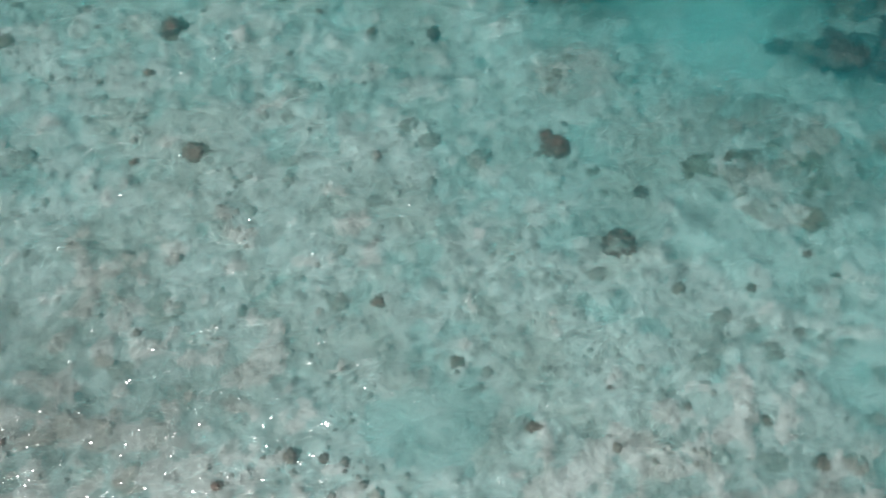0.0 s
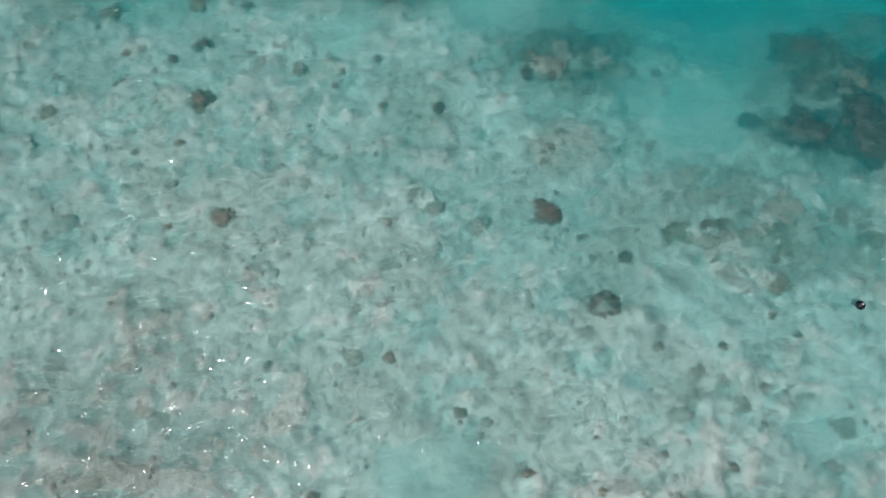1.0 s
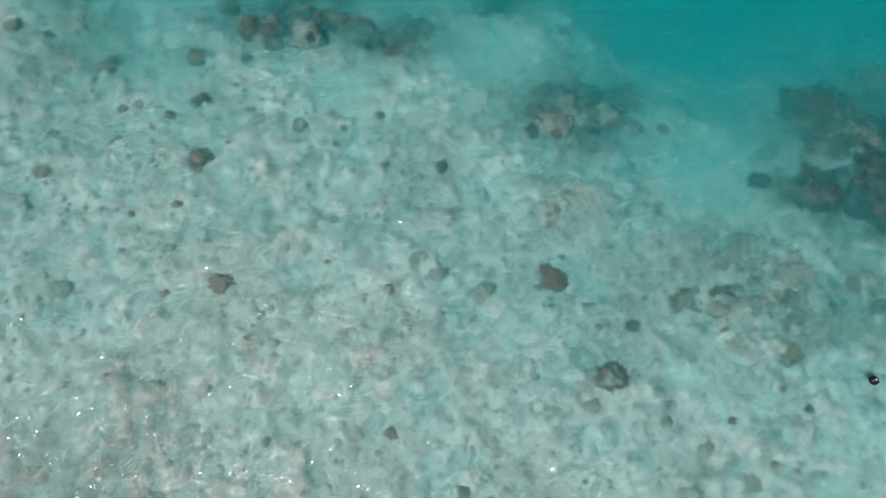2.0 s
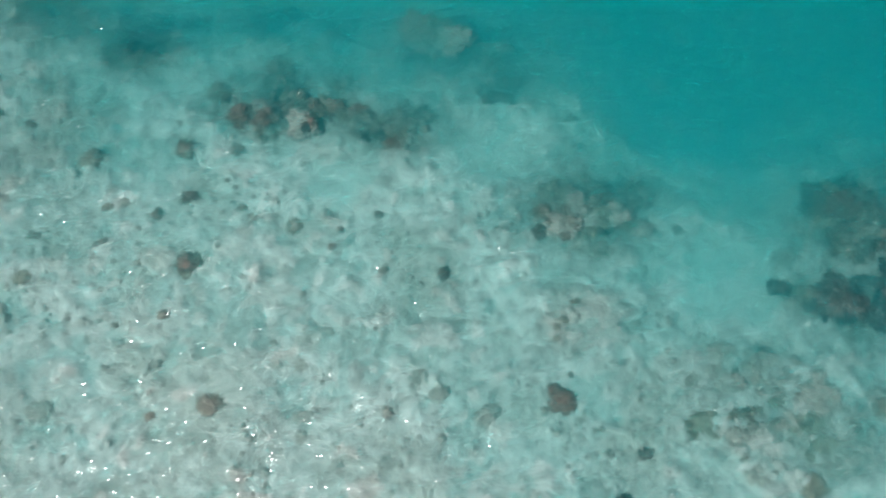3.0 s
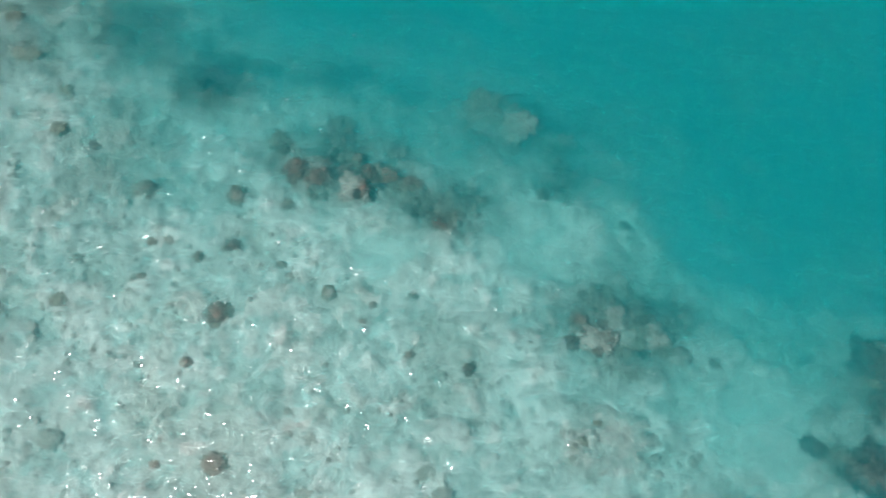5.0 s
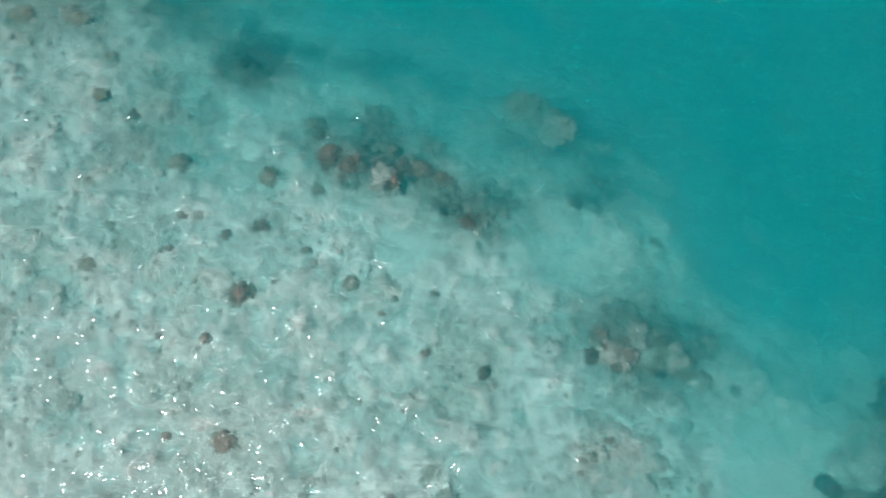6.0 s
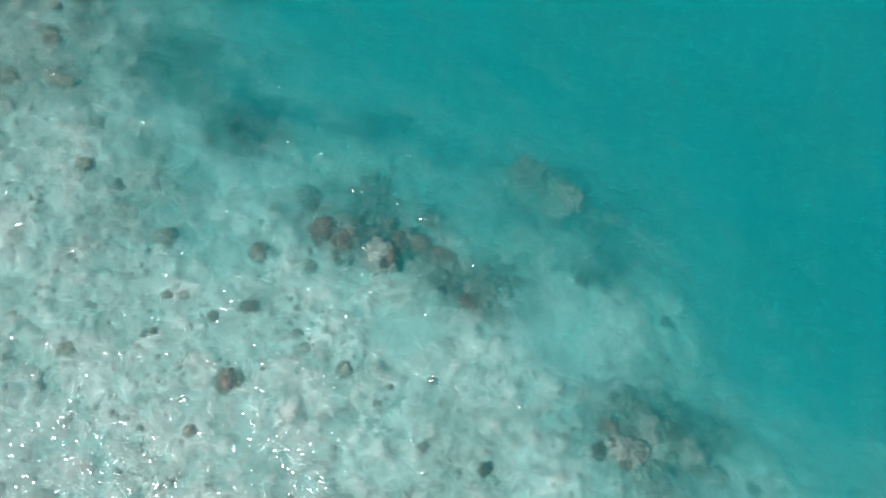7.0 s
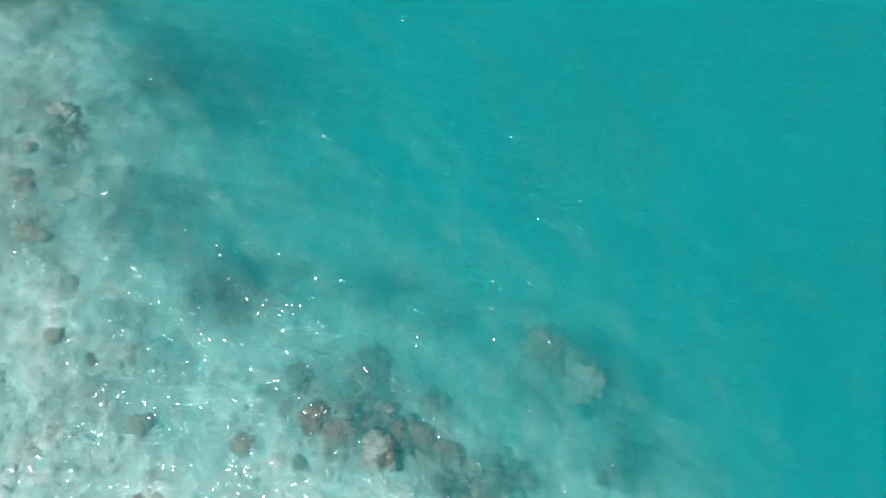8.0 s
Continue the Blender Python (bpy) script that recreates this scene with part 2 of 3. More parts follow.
# ---- building helpers ----
def finish(name, bm, mat, parent=None, smooth=True):
    me = bpy.data.meshes.new(name)
    bm.to_mesh(me)
    bm.free()
    me.materials.append(mat)
    if smooth:
        me.polygons.foreach_set("use_smooth", [True] * len(me.polygons))
    ob = new(name, me)
    if parent:
        ob.parent = parent
    return ob


def part(name, bm, mat, parent, label=""):
    return tagged(finish(name, bm, mat, parent), label)


def lump(rx, ry, height, seed, rough=0.22, knob=0.8, level=3, flat=0.0, sink=0.35):
    """A knobbly dome: rx, ry half widths, height over its foot. flat: how far the top is planed off."""
    bm = bmesh.new()
    bmesh.ops.create_icosphere(bm, subdivisions=level, radius=1.0)
    off = Vector((seed * 7.31, seed * 3.17, seed * 1.93))
    for v in bm.verts:
        p = v.co.copy()
        n1 = noise.noise(p * 1.3 + off)
        n2 = noise.noise(p * (2.6 / knob) + off * 1.7)
        n3 = noise.noise(p * (6.5 / knob) + off * 2.3)
        r = 1 + rough * (1.1 * n1 + 0.8 * n2 + 0.45 * n3)
        q = p * r
        z = q.z
        if z > 0 and flat > 0:
            z = z * (1 - flat) + flat * min(z, 0.55)
        if z < -sink:
            z = -sink + (z + sink) * 0.2
        v.co = Vector((q.x * rx, q.y * ry, z * height))
    return bm


def tensor_sheet(name, xs, ys, heights, mat):
    gx, gy = np.meshgrid(xs, ys)
    co = np.stack([gx, gy, heights(gx, gy)], -1).reshape(-1, 3)
    nx, ny = len(xs), len(ys)
    a = (np.arange(ny - 1)[:, None] * nx + np.arange(nx - 1)[None, :]).ravel()
    quads = np.stack([a, a + 1, a + 1 + nx, a + nx], -1)
    me = bpy.data.meshes.new(name)
    me.vertices.add(len(co))
    me.vertices.foreach_set("co", co.ravel())
    me.loops.add(quads.size)
    me.loops.foreach_set("vertex_index", quads.ravel())
    me.polygons.add(len(quads))
    me.polygons.foreach_set("loop_start", np.arange(0, quads.size, 4))
    me.polygons.foreach_set("use_smooth", np.ones(len(quads), bool))
    me.update(calc_edges=True)
    me.validate()
    me.materials.append(mat)
    return new(name, me)


def spread(low, high, step, far):
    """Even steps over the near stretch, growing ones out to the horizon."""
    out, s, p = [], step, 0.0
    while p < far:
        s *= 1.25
        p += s
        out.append(p)
    out = np.array(out)
    return np.concatenate([low - out[::-1], np.arange(low, high + step / 2, step), high + out])


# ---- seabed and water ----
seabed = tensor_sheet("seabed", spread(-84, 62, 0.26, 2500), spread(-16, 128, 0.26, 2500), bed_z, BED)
cover = seabed.data.attributes.new("turf", "FLOAT", "POINT")
spot = np.empty(len(seabed.data.vertices) * 3)
seabed.data.vertices.foreach_get("co", spot)
cover.data.foreach_set("value", dark_cover(spot[0::3], spot[1::3]))
drift = seabed.data.attributes.new("sandy", "FLOAT", "POINT")
drift.data.foreach_set("value", sand_cover(spot[0::3], spot[1::3]))
tagged(seabed, "pale coral sand and rubble seabed falling off into deep water", "seabed", kind="structure")


def waves(x, y):
    z = 0
    for k, (length, height, turn) in enumerate(((7.3, 0.05, 35), (4.9, 0.04, 70), (3.4, 0.028, 10), (2.6, 0.022, 55), (2.0, 0.016, 95))):
        c, s = math.cos(radians(turn)), math.sin(radians(turn))
        bend = 1.3 * fbm(x, y, 11.0, 2, 40 + k)
        z = z + height * np.sin((x * c + y * s) * 2 * math.pi / length + 3.0 * bend) * (1 + 1.2 * fbm(x, y, 8.0, 1, 60 + k))
    near = np.clip(1 - (np.maximum(np.abs(x + 10) - 75, np.abs(y - 55) - 75)) / 40, 0, 1)
    return z * near


water = tensor_sheet("water", spread(-84, 62, 0.45, 2500), spread(-16, 128, 0.45, 2500), waves, water_surface_material())
water.visible_shadow = False  # clear water lets the sun in, like a pane
tagged(water, "clear rippled turquoise sea surface with sun glints", "water", kind="structure")

# the body of the sea in even slices, each clouding and tinting what lies below it a little
SLICE = 0.5
sea_water = water_layer_material("sea_water", 1 - math.exp(-0.135 * SLICE), [math.exp(-k * SLICE) for k in (0.156, 0.031, 0.038)], (0.0, 0.443, 0.472))
for n in range(18):
    def level(x, y, n=n):
        return -0.6 - SLICE * n + (0.25 + 0.02 * n) * fbm(x, y, 3.5, 3, 90 + n)

    sheet = tensor_sheet("water_layer", spread(-84, 62, 0.8, 2500), spread(-16, 128, 0.8, 2500), level, sea_water)
    tagged(sheet, "faintly clouded turquoise layer of the sea water", "water", kind="structure")
scene.cycles.transparent_max_bounces = 64


# ---- coral heads and rocks ----
def on_bed(x, y, r):
    a = np.linspace(0, 2 * math.pi, 8, endpoint=False)
    return float(np.mean(bed_z(x + 0.6 * r * np.cos(a), y + 0.6 * r * np.sin(a))))


serial = iter(range(1, 9999))


def coral_head(x, y, w, h, height, mat, label, name="coral", category="coral", group="", rough=0.2, knob=0.8, level=3, flat=0.0, lift=0.0, turn=0.0):
    """A single head of coral or rock on the seabed; w, h its spread east and north."""
    k, level = next(serial), max(level, 5 if w > 2.4 else 4)
    ob = finish(name, lump(w / 2, h / 2, height, k, rough, knob, level, flat), mat)
    ob.matrix_world = pose(x, y, on_bed(x, y, (w + h) / 4) + lift, 0, 0, turn)
    if mat in (BROWN, OLIVE, DARK) and w >= 1.4:
        # rock skirt added where the foot of a head is dark
        part("base", lump(w * 0.56, h * 0.56, height * 0.42, k + 0.3, 0.34, 0.6, 3), ROCK, ob, "added rock skirt round the dark foot")
    if mat is PALE:
        # dark lumps stand in for shade in the boulder's crevices
        for n in range(3):
            t = 2.1 * n + k
            crust = part("crust", lump(w * 0.17, h * 0.2, height * 0.3, k + 0.1 * n, 0.5, 0.6, 3), (DARK, OLIVE, BROWN)[n], ob, "dark lump put in for a shaded crevice")
            crust.location = (0.36 * w * math.cos(t), 0.36 * h * math.sin(t), 0.4 * height)
    return tagged(ob, label, category, group)


def microatoll(x, y, w, height, rim_mat, top_mat, label):
    """A round flat coral with living flanks and a pale dead top that sits off its middle."""
    k = next(serial)
    ob = new("microatoll")
    ob.matrix_world = pose(x, y, on_bed(x, y, w / 2), 0, 0, 47 * k)
    part("rim", lump(w / 2, w / 2.15, height, k, 0.36, 0.45, 5, 0.75), rim_mat, ob, "brown living coral rim")
    top = part("dead_top", lump(w * 0.31, w * 0.25, height * 0.45, k + 0.5, 0.55, 0.45, 4, 0.5), top_mat, ob, "pale dead coral top")
    top.location = (0.05 * w, 0.06 * w, height * 0.42)
    return tagged(ob, label, "coral", "coral heads on the flat")


CLUMPS = []
for k in range(8):
    bm = lump(1, 1, 0.75, 500 + k, 0.62, 0.42, 3)
    me = bpy.data.meshes.new("clump")
    bm.to_mesh(me)
    bm.free()
    me.polygons.foreach_set("use_smooth", [True] * len(me.polygons))
    CLUMPS.append(me)


def thicket(x, y, w, h, size, mats, label, group, count=30):
    """A ragged carpet of small coral clumps, denser in its middle so that its rim imitates blur by the water."""
    k = next(serial)
    pick = random.Random(k * 13)
    ob = new("coral_thicket")
    ob.matrix_world = pose(x, y, on_bed(x, y, (w + h) / 4))
    base = ob.matrix_world.translation
    for n in range(2 * count):
        while True:
            u, v = pick.gauss(0, 0.42), pick.gauss(0, 0.42)
            if u * u + v * v < 1.1:
                break
        px, py = x + u * w / 2, y + v * h / 2
        r = 0.66 * size * pick.uniform(0.3, 1.3) * (1.15 - 0.5 * math.hypot(u, v))
        me = CLUMPS[pick.randrange(8)]
        mat = mats[pick.randrange(len(mats))]
        key = me.name.split("_of_")[0] + "_of_" + mat.name
        if key not in bpy.data.meshes:
            twin_mesh = me.copy()
            twin_mesh.name = key
            twin_mesh.materials.append(mat)
        c = new("clump", bpy.data.meshes[key])
        c.parent = ob
        c.matrix_basis = pose(px - base.x, py - base.y, float(bed_z(px, py)) - base.z, 0, 0, pick.uniform(0, 360)) @ Matrix.Diagonal((r, r * pick.uniform(0.5, 1), r * pick.uniform(0.4, 0.9), 1))
    return tagged(ob, label, "coral", group)


def coral_plate(x, y, w, h, height, mat, label, group):
    """A low platform of reef rock with a lobed rim and a broken top."""
    k = next(serial)
    bm, seg, rings = bmesh.new(), 96 if w > 4 else 48, 26 if w > 4 else 12
    base = on_bed(x, y, (w + h) / 4)
    rows, near = [], 0.6 * k
    for i in range(rings + 1):
        row = []
        for a in range(seg):
            t = 2 * math.pi * a / seg
            rim = 1 + 0.30 * noise.noise(Vector((math.cos(t) * 1.3, math.sin(t) * 1.3, near))) + 0.2 * noise.noise(Vector((math.cos(t) * 3.4, math.sin(t) * 3.4, near + 5))) + 0.1 * noise.noise(Vector((math.cos(t) * 8, math.sin(t) * 8, near + 9)))
            f = i / rings
            px, py = f * rim * w / 2 * math.cos(t), f * rim * h / 2 * math.sin(t)
            edge = 1 - max(0.0, (f - 0.72) / 0.28) ** 2 * 1.5
            crack = abs(noise.noise(Vector((px * 0.7 + near, py * 0.7, 2))))
            rough_z = 0.5 * noise.noise(Vector((px * 1.1, py * 1.1, near))) + 0.3 * noise.noise(Vector((px * 2.7, py * 2.7, near))) - 0.45 * max(0.0, 0.16 - crack) / 0.16
            row.append(bm.verts.new((px, py, height * (edge * (0.75 + 0.7 * rough_z)))))
        rows.append(row)
    for lo, hi in zip(rows[:-1], rows[1:]):
        for a in range(seg):
            bm.faces.new((lo[a], hi[a], hi[(a + 1) % seg], lo[(a + 1) % seg]))
    bmesh.ops.remove_doubles(bm, verts=bm.verts, dist=1e-5)
    ob = finish("coral_platform", bm, mat)
    ob.matrix_world = pose(x, y, base + 0.02)
    return tagged(ob, label, "coral rock", group)


FLAT = "coral heads on the flat"
# single heads on the reef flat: x, y, width, depth, height, material, label
HEADS = [
    (-21.3, 34.5, 2.1, 1.95, 0.68, BROWN, "reddish brown rounded coral head on pale rubble"),
    (-18.25, 23.1, 1.95, 1.6, 0.59, OLIVE, "grey brown rounded coral head on pale rubble"),
    (-0.9, 23.7, 1.6, 1.3, 0.3, PLATE, "low greyish coral head sunk in rubble"),
    (0.7, 7.0, 0.95, 0.8, 0.42, OLIVE, "small dark coral head beside a sandy hollow"),
    (-4.5, 11.2, 0.95, 0.9, 0.42, OLIVE, "small dark coral head on pale rubble"),
    (-30.8, 44.4, 1.7, 1.7, 0.59, OLIVE, "dark brown rounded coral head on the reef flat"),
    (-22.7, 45.2, 1.7, 1.4, 0.51, OLIVE, "flat olive brown coral head"),
    (-21.7, 40.5, 1.5, 1.1, 0.42, DARK, "dark oval coral head on pale sand"),
    (-22.6, 30.2, 0.85, 0.75, 0.34, OLIVE, "small brown coral head"),
    (-17.3, 39.5, 0.9, 0.6, 0.30, OLIVE, "small dark flat coral head"),
    (-0.3, 33.3, 1.0, 1.1, 0.42, DARK, "small dark coral head on the sand slope"),
    (-28.6, 39.7, 0.9, 0.6, 0.30, OLIVE, "small dark coral head on the reef flat"),
    (-18.2, 45.1, 1.3, 1.0, 0.38, OLIVE, "small olive coral head below the reef edge"),
    (-9.5, 35.8, 0.6, 0.5, 0.26, OLIVE, "tiny dark coral stump on sand"),
    (-22.6, 22.4, 0.8, 0.6, 0.30, OLIVE, "small dark coral head"),
    (-9.9, 1.4, 0.9, 0.85, 0.38, OLIVE, "small dark squarish coral head"),
    (-7.8, 1.2, 0.6, 0.6, 0.26, OLIVE, "small grey green coral stump"),
    (5.4, 2.7, 1.1, 0.6, 0.26, OLIVE, "low oval dark coral patch"),
    (10.5, 1.3, 0.6, 0.55, 0.26, OLIVE, "small dark coral stump"),
    (21.0, 11.5, 0.65, 0.65, 0.34, OLIVE, "small dark coral stump"),
    (15.9, 11.6, 0.85, 0.75, 0.30, OLIVE, "small green grey coral head"),
    (25.3, 13.8, 0.7, 0.45, 0.26, OLIVE, "tiny dark coral stump on the flat"),
    (26.9, 12.2, 0.6, 0.5, 0.26, OLIVE, "tiny dark coral stump on the flat"),
    (23.5, 8.3, 0.7, 0.5, 0.26, OLIVE, "small dark coral stump"),
    (20.2, 2.7, 0.7, 0.6, 0.30, OLIVE, "small dark coral stump among rubble"),
    (23.0, 0.0, 0.9, 0.85, 0.34, OLIVE, "dark coral head among rubble"),
    (14.5, 19.0, 1.05, 0.9, 0.34, DARK, "dark coral head at the rubble bank"),
    (10.7, 12.9, 1.7, 1.0, 0.2, PLATE, "low dark broken coral"),
    (-14.3, -0.3, 0.7, 0.55, 0.30, OLIVE, "small dark coral stump"),
    (-50.5, 63.9, 1.15, 0.85, 0.25, OLIVE, "dark oval coral head"),
    (-49.9, 61.3, 2.1, 1.25, 0.22, ROCK, "dark ragged coral patch"),
    (-40.5, 49.0, 1.7, 1.2, 0.25, ROCK, "dark ragged coral patch on the flat"),
    (-41.6, 64.3, 1.05, 0.85, 0.30, OLIVE, "faint olive coral head"),
    (-36.8, 48.1, 1.2, 0.85, 0.34, DARK, "dark coral head on the flat"),
    (-34.4, 37.4, 0.95, 0.6, 0.26, OLIVE, "small dark coral stump"),
    (-28.4, 36.6, 0.8, 0.55, 0.26, OLIVE, "small olive coral stump"),
    (-34.4, 33.6, 1.7, 1.15, 0.30, ROCK, "low dark broken coral"),
    (-31.2, 22.9, 2.1, 1.7, 0.24, PLATE, "broad low grey coral patch"),
    (-24.4, 39.0, 0.7, 0.9, 0.26, OLIVE, "small dark coral stump"),
    (-5.2, 33.6, 0.65, 0.55, 0.26, OLIVE, "tiny dark coral stump on sand"),
    (-5.8, 38.7, 0.8, 0.7, 0.30, OLIVE, "small grey coral head on sand"),
]
for x, y, w, h, height, mat, label in HEADS:
    coral_head(x, y, w, h, height, mat, label, group=FLAT, rough=0.26 if w > 1.5 and mat is not ROCK else 0.38, knob=0.7, level=4)

microatoll(12.35, 14.8, 2.3, 0.7, BROWN, PALE, "round brown coral with a pale dead top")
microatoll(2.75, 21.8, 1.85, 0.35, PLATE, PALE, "low pale ring of dead coral")
microatoll(-12.7, 37.7, 1.25, 0.4, ROCK, PALE, "small ring shaped coral on sand")
microatoll(18.6, 9.6, 1.3, 0.25, PLATE, PALE, "faint ring of broken coral")

twin = new("coral_colony")
twin.matrix_world = pose(8.4, 23.1, on_bed(8.4, 23.1, 1.0))
a = part("lobe", lump(0.55, 0.52, 0.75, 301, 0.34, 0.5, 4), BROWN, twin, "small dark brown lobe")
a.location = (-0.42, 0.55, 0)
b = part("lobe", lump(1.0, 0.85, 0.8, 302, 0.38, 0.5, 5), BROWN, twin, "larger brown lobe with pale flecks")
b.location = (0.25, -0.2, 0)
tagged(twin, "double brown coral colony on pale sand", "coral", FLAT)

# ---- reef edge clusters ----
REEF_N = "corals of the northern reef edge"
for x, y, w, h, height, mat, label, rough in [
    (-18.2, 48.5, 2.1, 2.3, 0.98, BROWN, "tall reddish brown coral dome", 0.2),
    (-16.0, 48.2, 2.1, 1.6, 0.68, BROWN, "knobbly red brown coral on the reef edge", 0.35),
    (-11.5, 49.4, 1.3, 1.8, 0.90, BROWN, "upright reddish coral growing beside a pale boulder", 0.3),
    (-9.9, 49.4, 2.1, 1.8, 0.75, BROWN, "grey brown coral head", 0.3),
    (-7.7, 49.0, 1.9, 1.2, 0.60, BROWN, "low red brown coral on the reef edge", 0.35),
    (-20.7, 51.3, 1.8, 1.9, 0.68, ROCK, "pale ragged coral rock", 0.35),
    (-19.8, 50.6, 0.9, 1.4, 0.68, DARK, "dark coral beside pale rock", 0.3),
    (-4.5, 45.4, 1.5, 1.1, 0.45, BROWN, "rusty brown coral head", 0.3),
    (-13.2, 50.4, 1.6, 1.5, 0.60, OLIVE, "dark coral behind a pale boulder", 0.4),
]:
    coral_head(x, y, w, h, height, mat, label, group=REEF_N, rough=rough + 0.14, level=5, knob=0.42)

boulder = new("coral_boulder")
boulder.matrix_world = pose(-12.5, 47.3, on_bed(-12.5, 47.3, 1.4))
part("rock", lump(1.4, 1.45, 1.25, 410, 0.6, 0.5, 5, 0.6), PALE, boulder)
c = part("crust", lump(0.6, 0.8, 0.7, 411, 0.5, 0.5, 4), BROWN, boulder, "brown living crust")
c.location = (0.75, 0.1, 0.55)
# near-black lump imitates the shade of a crack in the top
c = part("crust", lump(0.4, 0.5, 0.4, 412, 0.5, 0.5, 4), DUSK, boulder, "near-black lump put in for a shaded hollow")
c.location = (0.35, -0.35, 0.85)
tagged(boulder, "large pale coral boulder with brown crust", "coral rock", REEF_N)

REEF_S = "boulders of the middle reef patch"
for x, y, w, h, height, mat, label, rough in [
    (9.8, 37.1, 2.9, 2.2, 0.96, PALE, "large pale coral boulder", 0.28),
    (11.2, 39.3, 2.6, 2.0, 0.80, PALE, "pale coral boulder half overgrown", 0.32),
    (14.7, 38.3, 2.3, 2.4, 1.04, PALE, "pale split coral boulder", 0.34),
    (16.7, 37.2, 1.9, 1.5, 0.64, PALE, "pale low coral boulder", 0.3),
    (7.8, 36.8, 1.2, 1.3, 0.64, DARK, "dark coral stump beside a boulder", 0.3),
    (8.2, 38.6, 1.6, 1.6, 0.48, OLIVE, "olive coral clump beside pale boulders", 0.4),
    (19.7, 37.0, 1.0, 0.8, 0.28, OLIVE, "small dark coral stump on sand", 0.3),
]:
    coral_head(x, y, w, h, height, mat, label, group=REEF_S, rough=rough + 0.16, level=5, knob=0.42, flat=0.45 if mat is PALE else 0)

REEF_K = "corals of the dark reef mound"
for x, y, w, h, height, mat, label, rough in [
    (27.4, 31.7, 1.7, 1.6, 0.75, DULL, "dark squarish coral head on the sand channel", 0.3),
    (29.7, 31.2, 2.2, 1.0, 0.22, OLIVE, "low ridge of dark coral", 0.35),
    (31.9, 30.4, 3.9, 4.0, 1.1, DULL, "big dark coral mound beside the sand channel", 0.3),
    (33.0, 30.0, 2.0, 2.4, 0.96, DULL, "brown coral crown on a dark mound", 0.3),
    (37.0, 30.0, 6.2, 6.4, 1.0, DULL, "wide brown coral mound", 0.32),
    (41.5, 29.5, 4.5, 5.0, 0.9, DULL, "wide brown coral shelf", 0.35),
    (34.0, 38.8, 4.6, 4.2, 0.9, DARK, "deep olive coral mound on the slope", 0.5),
    (41.0, 41.5, 5.0, 4.0, 0.84, OLIVE, "deep olive coral mound on the slope", 0.4),
]:
    coral_head(x, y, w, h, height, mat, label, group=REEF_K, rough=rough + 0.1, level=5, knob=0.4)

PLATES = "rock platforms of the reef flat"
for x, y, w, h, height, mat, label in [
    (10.3, 29.2, 8.4, 6.0, 0.36, SLAB, "broad pale grey coral rock platform"),
    (28.3, 22.9, 3.4, 2.6, 0.5, PLATE, "rounded grey coral rock platform"),
    (-46.4, 56.4, 2.8, 1.7, 0.35, ROCK, "dark broken coral rock on the flat"),
    (-51.5, 55.3, 2.8, 1.7, 0.35, ROCK, "brown broken coral rock on the flat"),
]:
    coral_plate(x, y, w, h, height, mat, label, PLATES)
pick = random.Random(77)
for cx, cy, rx, ry, count, big, mats, label in [
    (26.0, 20.2, 9.5, 3.8, 30, 3.2, (PLATE, ROCK, SLAB), "low grey brown coral rock slab on the rubble bank"),
    (21.5, 25.6, 3.6, 2.0, 6, 2.8, (PLATE,), "low grey coral rock slab beside the sand channel"),
    (-23.0, 7.0, 10.0, 8.0, 14, 2.6, (PLATE,), "low grey broken coral slab on pale rubble"),
    (-44.0, 60.0, 10.0, 10.0, 14, 2.6, (PLATE, ROCK), "low grey broken coral slab on the reef flat"),
    (-33.0, 42.0, 7.0, 8.0, 8, 1.8, (PLATE,), "low broken coral slab on the reef flat"),
    (-8.0, 20.0, 9.0, 9.0, 8, 1.6, (PLATE,), "low pale coral slab on sand and rubble"),
    (22.0, 5.0, 9.0, 6.0, 8, 2.2, (PLATE,), "low grey coral slab among rubble"),
]:
    for n in range(count):
        t, r = pick.uniform(0, 6.283), math.sqrt(pick.uniform(0, 1))
        w = big * pick.uniform(0.45, 1.0)
        coral_plate(cx + rx * r * math.cos(t), cy + ry * r * math.sin(t), w, w * pick.uniform(0.55, 0.9), pick.uniform(0.13, 0.24), mats[n % len(mats)], label, PLATES)
coral_head(-49.4, 68.0, 2.7, 1.7, 1.0, PALE, "pale pinkish coral boulder on dark reef", name="coral_boulder", category="coral rock", group=PLATES, rough=0.35, level=4, knob=0.6)

DEEP = "deep reefs below the edge"
for x, y, w, h, height, mat, label, rough in [
    (-2.1, 58.7, 4.2, 3.2, 1.3, OLIVE, "deep brown coral mound", 0.35),
    (1.5, 56.8, 3.6, 2.8, 1.2, PLATE, "deep pale coral boulder", 0.55),
    (5.9, 56.6, 2.0, 1.8, 0.9, PLATE, "small deep pale boulder", 0.5),
    (4.2, 50.0, 1.1, 1.0, 0.4, DARK, "dark coral head on the sand slope", 0.45),
    (11.7, 48.3, 1.3, 1.1, 0.25, OLIVE, "dark coral on the sand slope", 0.5),
]:
    coral_head(x, y, w, h, height, mat, label, group=DEEP, rough=rough, level=4, knob=0.5)

